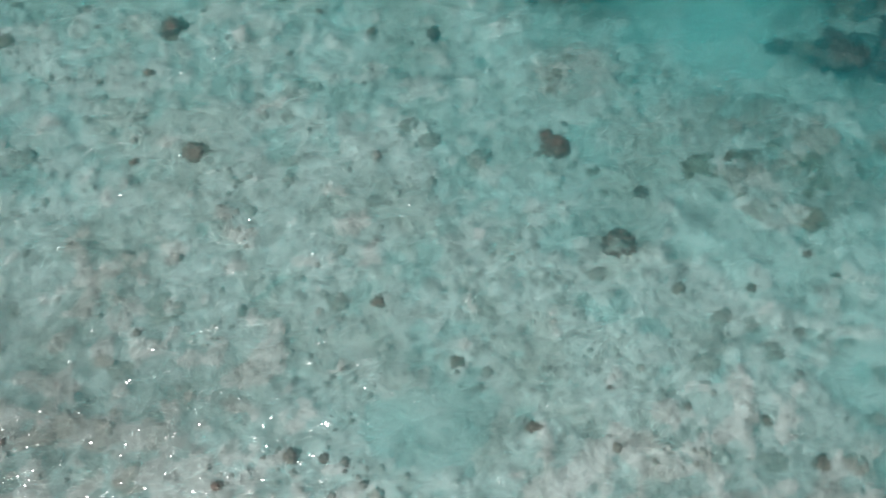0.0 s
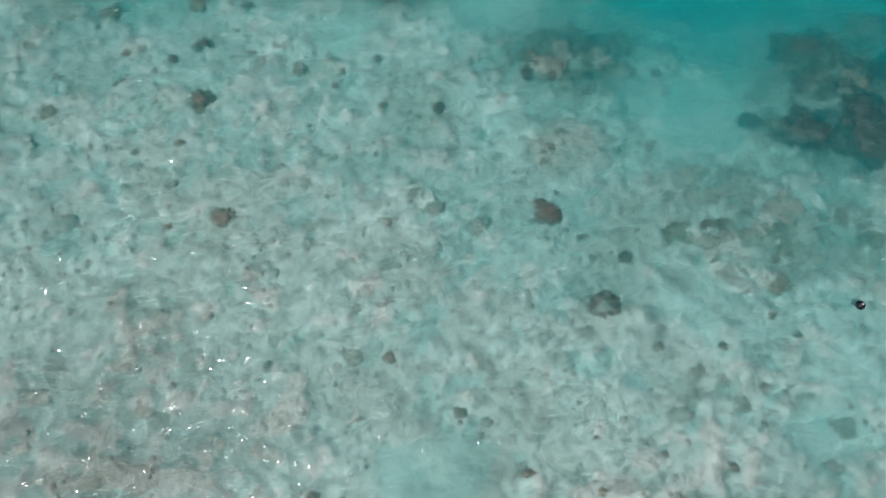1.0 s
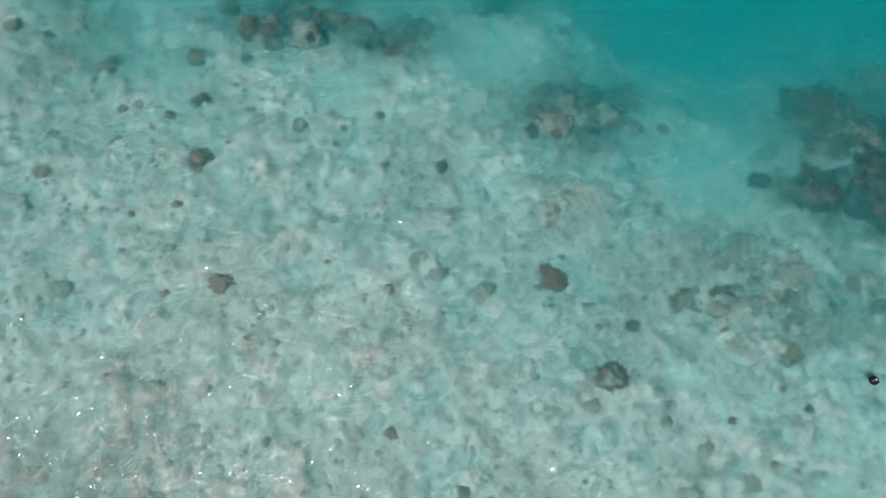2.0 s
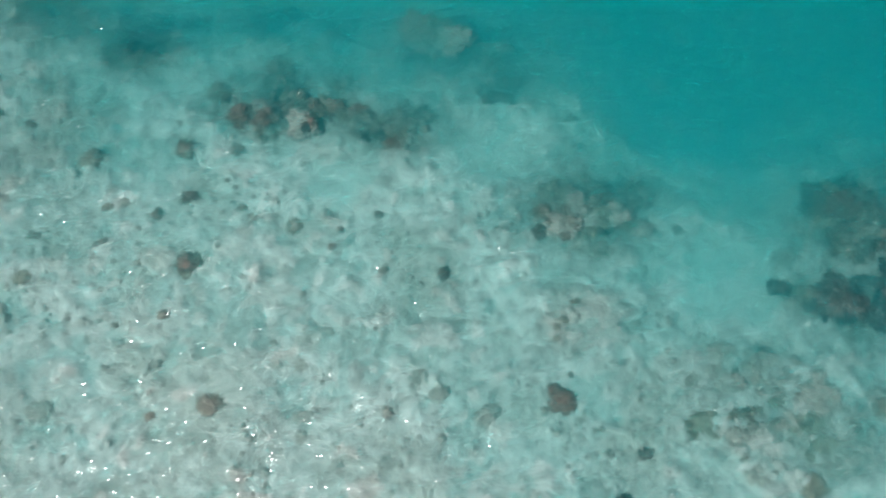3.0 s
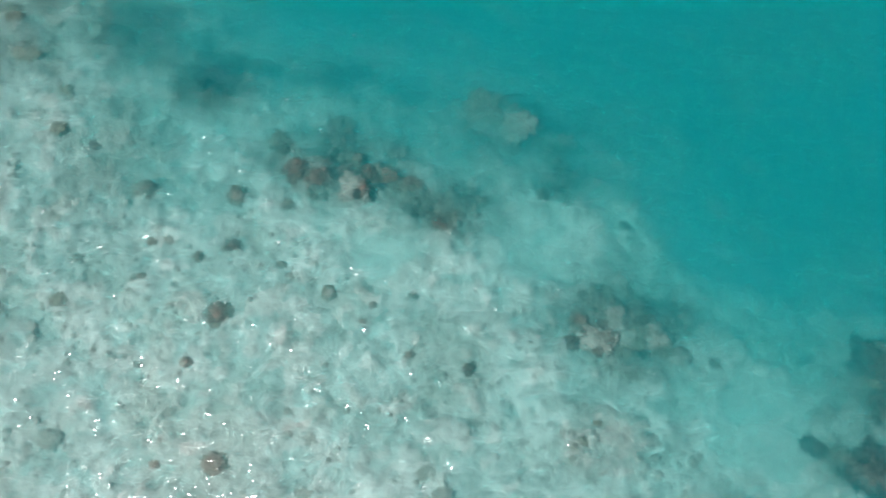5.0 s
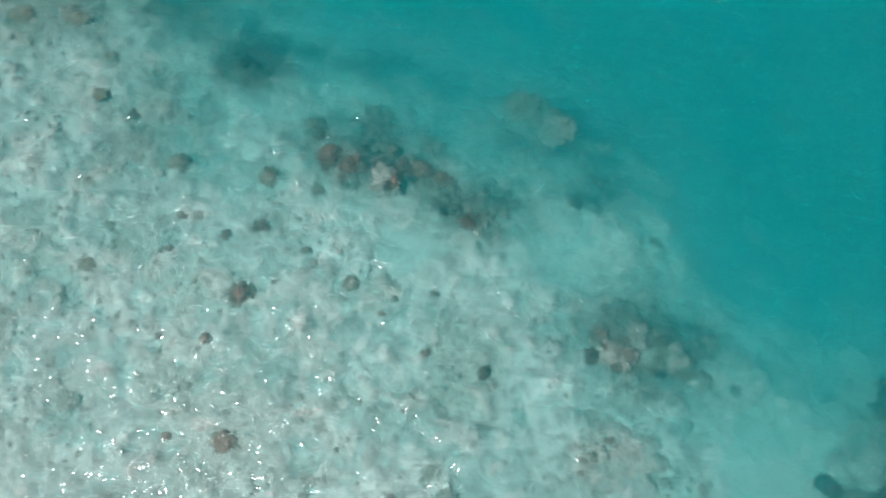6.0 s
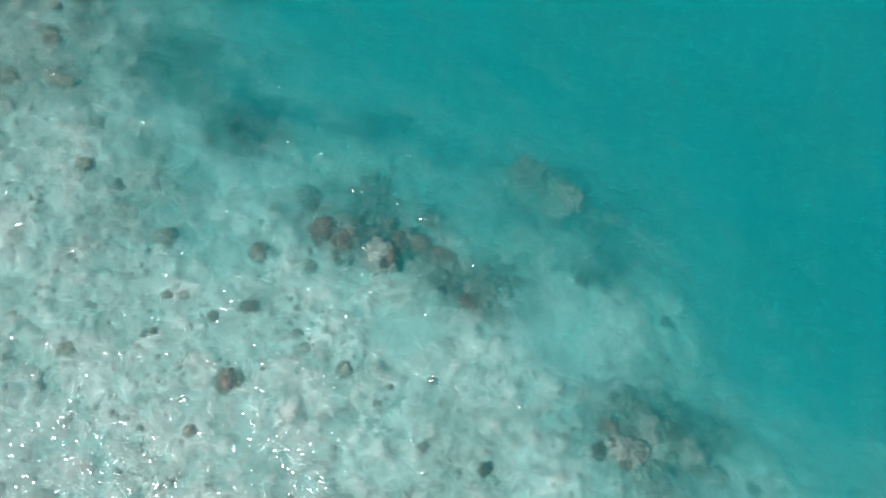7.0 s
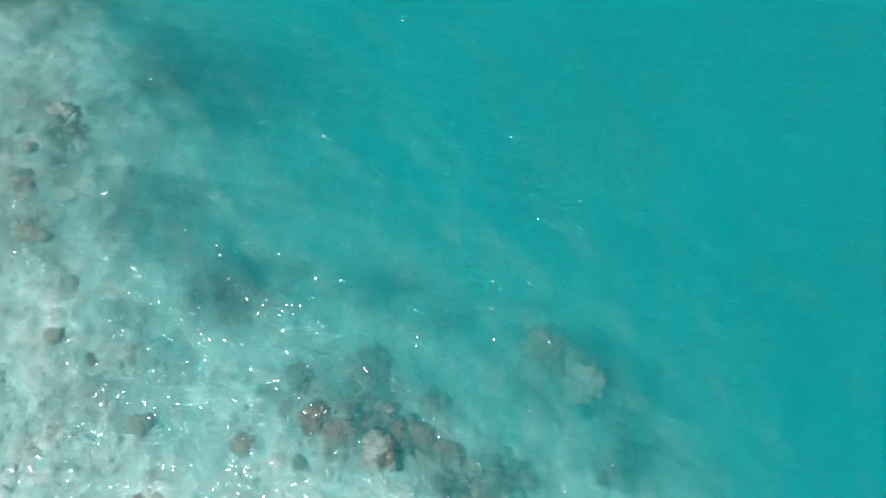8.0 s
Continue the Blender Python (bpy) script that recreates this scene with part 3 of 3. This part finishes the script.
for x, y, w, h, size, mats, label, group, count in [
    (-15.2, 53.2, 4.8, 4.6, 0.9, (OLIVE, DARK, BROWN), "olive coral thicket on the slope", REEF_N, 34),
    (-2.8, 48.2, 5.0, 4.6, 0.75, (OLIVE, DARK, ROCK), "olive grey coral thicket on the slope", REEF_N, 40),
    (-9.6, 52.4, 2.8, 2.6, 0.6, (OLIVE, DARK), "dark coral thicket on the deeper slope", REEF_N, 18),
    (-5.0, 47.2, 5.4, 4.0, 0.7, (OLIVE, DUSK, ROCK, BROWN), "broad patch of mixed grey coral", REEF_N, 34),
    (-8.6, 48.4, 3.6, 2.0, 0.5, (ROCK, OLIVE), "low grey coral along the reef edge", REEF_N, 22),
    # the near-black clumps imitate shade behind the boulder
    (-14.2, 50.2, 4.6, 2.4, 0.6, (OLIVE, DUSK, ROCK), "olive and grey coral behind the pale boulder, dark clumps as shade", REEF_N, 26),
    (-15.8, 46.8, 4.6, 1.8, 0.42, (ROCK, OLIVE), "low broken coral before the reef edge", REEF_N, 22),
    (-19.6, 50.6, 2.6, 2.6, 0.5, (OLIVE, ROCK), "ragged grey coral at the end of the reef", REEF_N, 16),
    (12.9, 40.6, 5.6, 3.6, 0.75, (DARK, OLIVE), "dark coral thicket on the slope", REEF_S, 36),
    (9.4, 40.8, 3.8, 3.4, 0.65, (OLIVE, ROCK), "olive coral thicket on the slope", REEF_S, 24),
    (16.9, 40.4, 3.8, 3.2, 0.7, (DARK, OLIVE), "dark coral on the deeper slope", REEF_S, 24),
    # near-black clumps put shade into the gaps between boulders
    (13.0, 37.6, 4.6, 3.0, 0.6, (DUSK, ROCK, OLIVE), "grey clumps with dark ones as shade in the gaps between boulders", REEF_S, 26),
    (12.6, 35.2, 4.4, 2.6, 0.5, (PLATE, ROCK), "low grey coral rubble below the boulders", REEF_S, 22),
    # near-black clumps imitate the shadows between the heads
    (-12.5, 49.3, 10.0, 3.0, 0.95, (BROWN, DUSK, OLIVE, DARK), "brown coral massed along the reef edge, dark clumps as gap shade", REEF_N, 26),
    (12.6, 38.2, 8.0, 4.0, 1.2, (PALE, ROCK, ROCK), "pale and grey coral boulders packed together", REEF_S, 16),
    (13.0, 39.6, 8.5, 5.0, 0.8, (DARK, OLIVE), "dark coral round the pale boulders", REEF_S, 30),
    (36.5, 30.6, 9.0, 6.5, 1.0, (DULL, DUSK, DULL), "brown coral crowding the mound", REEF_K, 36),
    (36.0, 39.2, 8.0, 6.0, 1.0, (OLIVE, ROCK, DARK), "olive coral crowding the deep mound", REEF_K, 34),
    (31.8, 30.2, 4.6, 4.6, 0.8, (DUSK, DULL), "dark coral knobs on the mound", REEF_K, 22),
    (26.0, 20.4, 17.0, 6.0, 0.8, (ROCK, PLATE, SLAB), "scattered grey brown coral knobs on the platforms", PLATES, 40),
    (24.0, 24.6, 12.0, 4.0, 0.8, (PLATE,), "grey coral knobs along the sand channel", PLATES, 20),
    (10.3, 29.3, 9.0, 6.6, 0.6, (SLAB, SLAB, ROCK), "grey coral knobs on the broad platform", PLATES, 16),
    (38.1, 36.4, 6.6, 5.0, 1.0, (DUSK, DARK, OLIVE), "dark deep coral on the slope", REEF_K, 34),
    (34.2, 35.0, 4.8, 4.0, 0.8, (DARK, OLIVE), "dark coral between the mounds", REEF_K, 28),
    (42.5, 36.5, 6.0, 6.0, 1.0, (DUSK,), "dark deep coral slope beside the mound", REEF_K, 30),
    (0.3, 57.8, 6.5, 3.4, 1.0, (PLATE, OLIVE, ROCK), "olive and pale corals massed on the deep slope", DEEP, 26),
    (4.4, 56.2, 5.0, 3.0, 0.8, (PLATE, ROCK, OLIVE), "pale ragged corals on the deep slope", DEEP, 20),
    (4.0, 55.2, 4.2, 2.8, 0.8, (DARK, OLIVE), "dark coral between deep boulders", DEEP, 15),
    (6.0, 52.6, 5.4, 5.0, 0.6, (OLIVE, DARK), "thin dark coral carpet on the slope", DEEP, 21),
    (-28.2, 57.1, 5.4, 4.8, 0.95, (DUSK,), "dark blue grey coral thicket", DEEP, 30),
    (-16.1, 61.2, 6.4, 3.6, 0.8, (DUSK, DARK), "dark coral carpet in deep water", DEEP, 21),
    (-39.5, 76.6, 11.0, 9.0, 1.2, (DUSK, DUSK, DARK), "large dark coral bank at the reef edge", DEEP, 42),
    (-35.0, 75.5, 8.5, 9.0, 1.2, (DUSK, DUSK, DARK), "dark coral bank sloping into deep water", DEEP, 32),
    (-10.2, 58.9, 5.0, 3.2, 0.7, (OLIVE,), "faint olive coral carpet in deep water", DEEP, 15),
    (-24.0, 60.0, 4.4, 3.0, 0.7, (DARK, DARK, OLIVE), "dark deep coral thicket", DEEP, 15),
    (-47.6, 66.6, 4.2, 1.8, 0.5, (DARK, OLIVE), "long dark coral patch on the flat", PLATES, 24),
]:
    thicket(x, y, w, h, size, mats, label, group, count)

# ---- mooring buoy on the surface ----
buoy = new("buoy")
buoy.matrix_world = pose(31.4, 14.1, 0.05)
bm = bmesh.new()
bmesh.ops.create_uvsphere(bm, u_segments=32, v_segments=20, radius=0.36)
for v in bm.verts:
    v.co.z *= 0.88
m, node, out = material("black_buoy_plastic")
grit = node("TexNoise", {"Scale": 14.0, "Detail": 4.0}).outputs["Fac"]
bs = node("BsdfPrincipled", {"Base Color": ramp(node, grit, [(0.3, (0.006, 0.006, 0.010)), (0.7, (0.02, 0.02, 0.03))]), "Roughness": 0.3})
m.node_tree.links.new(bs.outputs[0], out.inputs["Surface"])
part("float", bm, m, buoy)
# pale piece added to imitate the small white highlight on top
bm = bmesh.new()
bmesh.ops.create_cone(bm, segments=24, radius1=0.09, radius2=0.075, depth=0.1, cap_ends=True)
m2, node, out = material("pale_plastic_cap")
grit = node("TexNoise", {"Scale": 20.0}).outputs["Fac"]
bs = node("BsdfPrincipled", {"Base Color": ramp(node, grit, [(0.3, (0.55, 0.55, 0.57)), (0.7, (0.75, 0.75, 0.76))]), "Roughness": 0.4})
m2.node_tree.links.new(bs.outputs[0], out.inputs["Surface"])
cap = part("cap", bm, m2, buoy, "small pale piece standing for the highlight")
cap.location = (0, 0, 0.33)
tagged(buoy, "round black mooring buoy, its small highlight built as a pale piece, afloat", "buoy")

# ---- loose rubble ----
rng = np.random.default_rng(5)
STONES = []
for k in range(12):
    bm = lump(1, 1, 0.8, 700 + k, 0.35, 0.9, 1)
    me = bpy.data.meshes.new("stone")
    bm.to_mesh(me)
    bm.free()
    me.materials.append(RUBBLE)
    me.polygons.foreach_set("use_smooth", [True] * len(me.polygons))
    STONES.append(me)

# small rubble over the flat, one joined mesh
proto = []
for k in range(6):
    bm = lump(1, 1, 0.7, 800 + k, 0.4, 0.9, 1)
    proto.append((np.array([v.co[:] for v in bm.verts]), np.array([[v.index for v in f.verts] for f in bm.faces])))
    bm.free()
px, py = rng.uniform(-75, 48, 32000), rng.uniform(-12, 95, 32000)
d = seaward(px, py)
keep = (d < -10) & (rng.uniform(0, 1, len(d)) < np.clip(0.14 + 1.5 * fbm(px, py, 5.0, 3, 33), 0.04, 1.0))
for qx, qy, rx, ry in POOLS:
    keep &= ((px - qx) / rx) ** 2 + ((py - qy) / ry) ** 2 > 1.0
px, py = px[keep], py[keep]
pz = bed_z(px, py)
size = rng.gamma(2.2, 0.05, len(px)) + 0.05
verts, faces, base = [], [], 0
for i in range(len(px)):
    co, fs = proto[i % 6]
    t = rng.uniform(0, 6.283)
    c, s = math.cos(t) * size[i], math.sin(t) * size[i]
    verts.append(np.stack([px[i] + co[:, 0] * c - co[:, 1] * s, py[i] + co[:, 0] * s + co[:, 1] * c, pz[i] + co[:, 2] * size[i] * 0.75], -1))
    faces.append(fs + base)
    base += len(co)
verts, faces = np.concatenate(verts), np.concatenate(faces)
me = bpy.data.meshes.new("rubble")
me.vertices.add(len(verts))
me.vertices.foreach_set("co", verts.ravel())
me.loops.add(faces.size)
me.loops.foreach_set("vertex_index", faces.ravel())
me.polygons.add(len(faces))
me.polygons.foreach_set("loop_start", np.arange(0, faces.size, 3))
me.polygons.foreach_set("use_smooth", np.ones(len(faces), bool))
me.update(calc_edges=True)
me.materials.append(RUBBLE)
tagged(new("rubble", me), "scattered grey coral rubble on pale sand", "rubble", kind="stuff")

# larger stones, each its own piece of the seabed
placed = 0
while placed < 280:
    x, y = rng.uniform(-52, 34), rng.uniform(-2, 66)
    if seaward(np.array(x), np.array(y)) > -11:
        continue
    r = float(rng.uniform(0.16, 0.36))
    ob = new("stone", STONES[int(rng.integers(12))])
    ob.parent = seabed
    ob.matrix_world = pose(x, y, float(bed_z(x, y)) - 0.05, 0, 0, float(rng.uniform(0, 360))) @ Matrix.Diagonal((r, r * float(rng.uniform(0.6, 1.0)), r * 0.6, 1))
    placed += 1
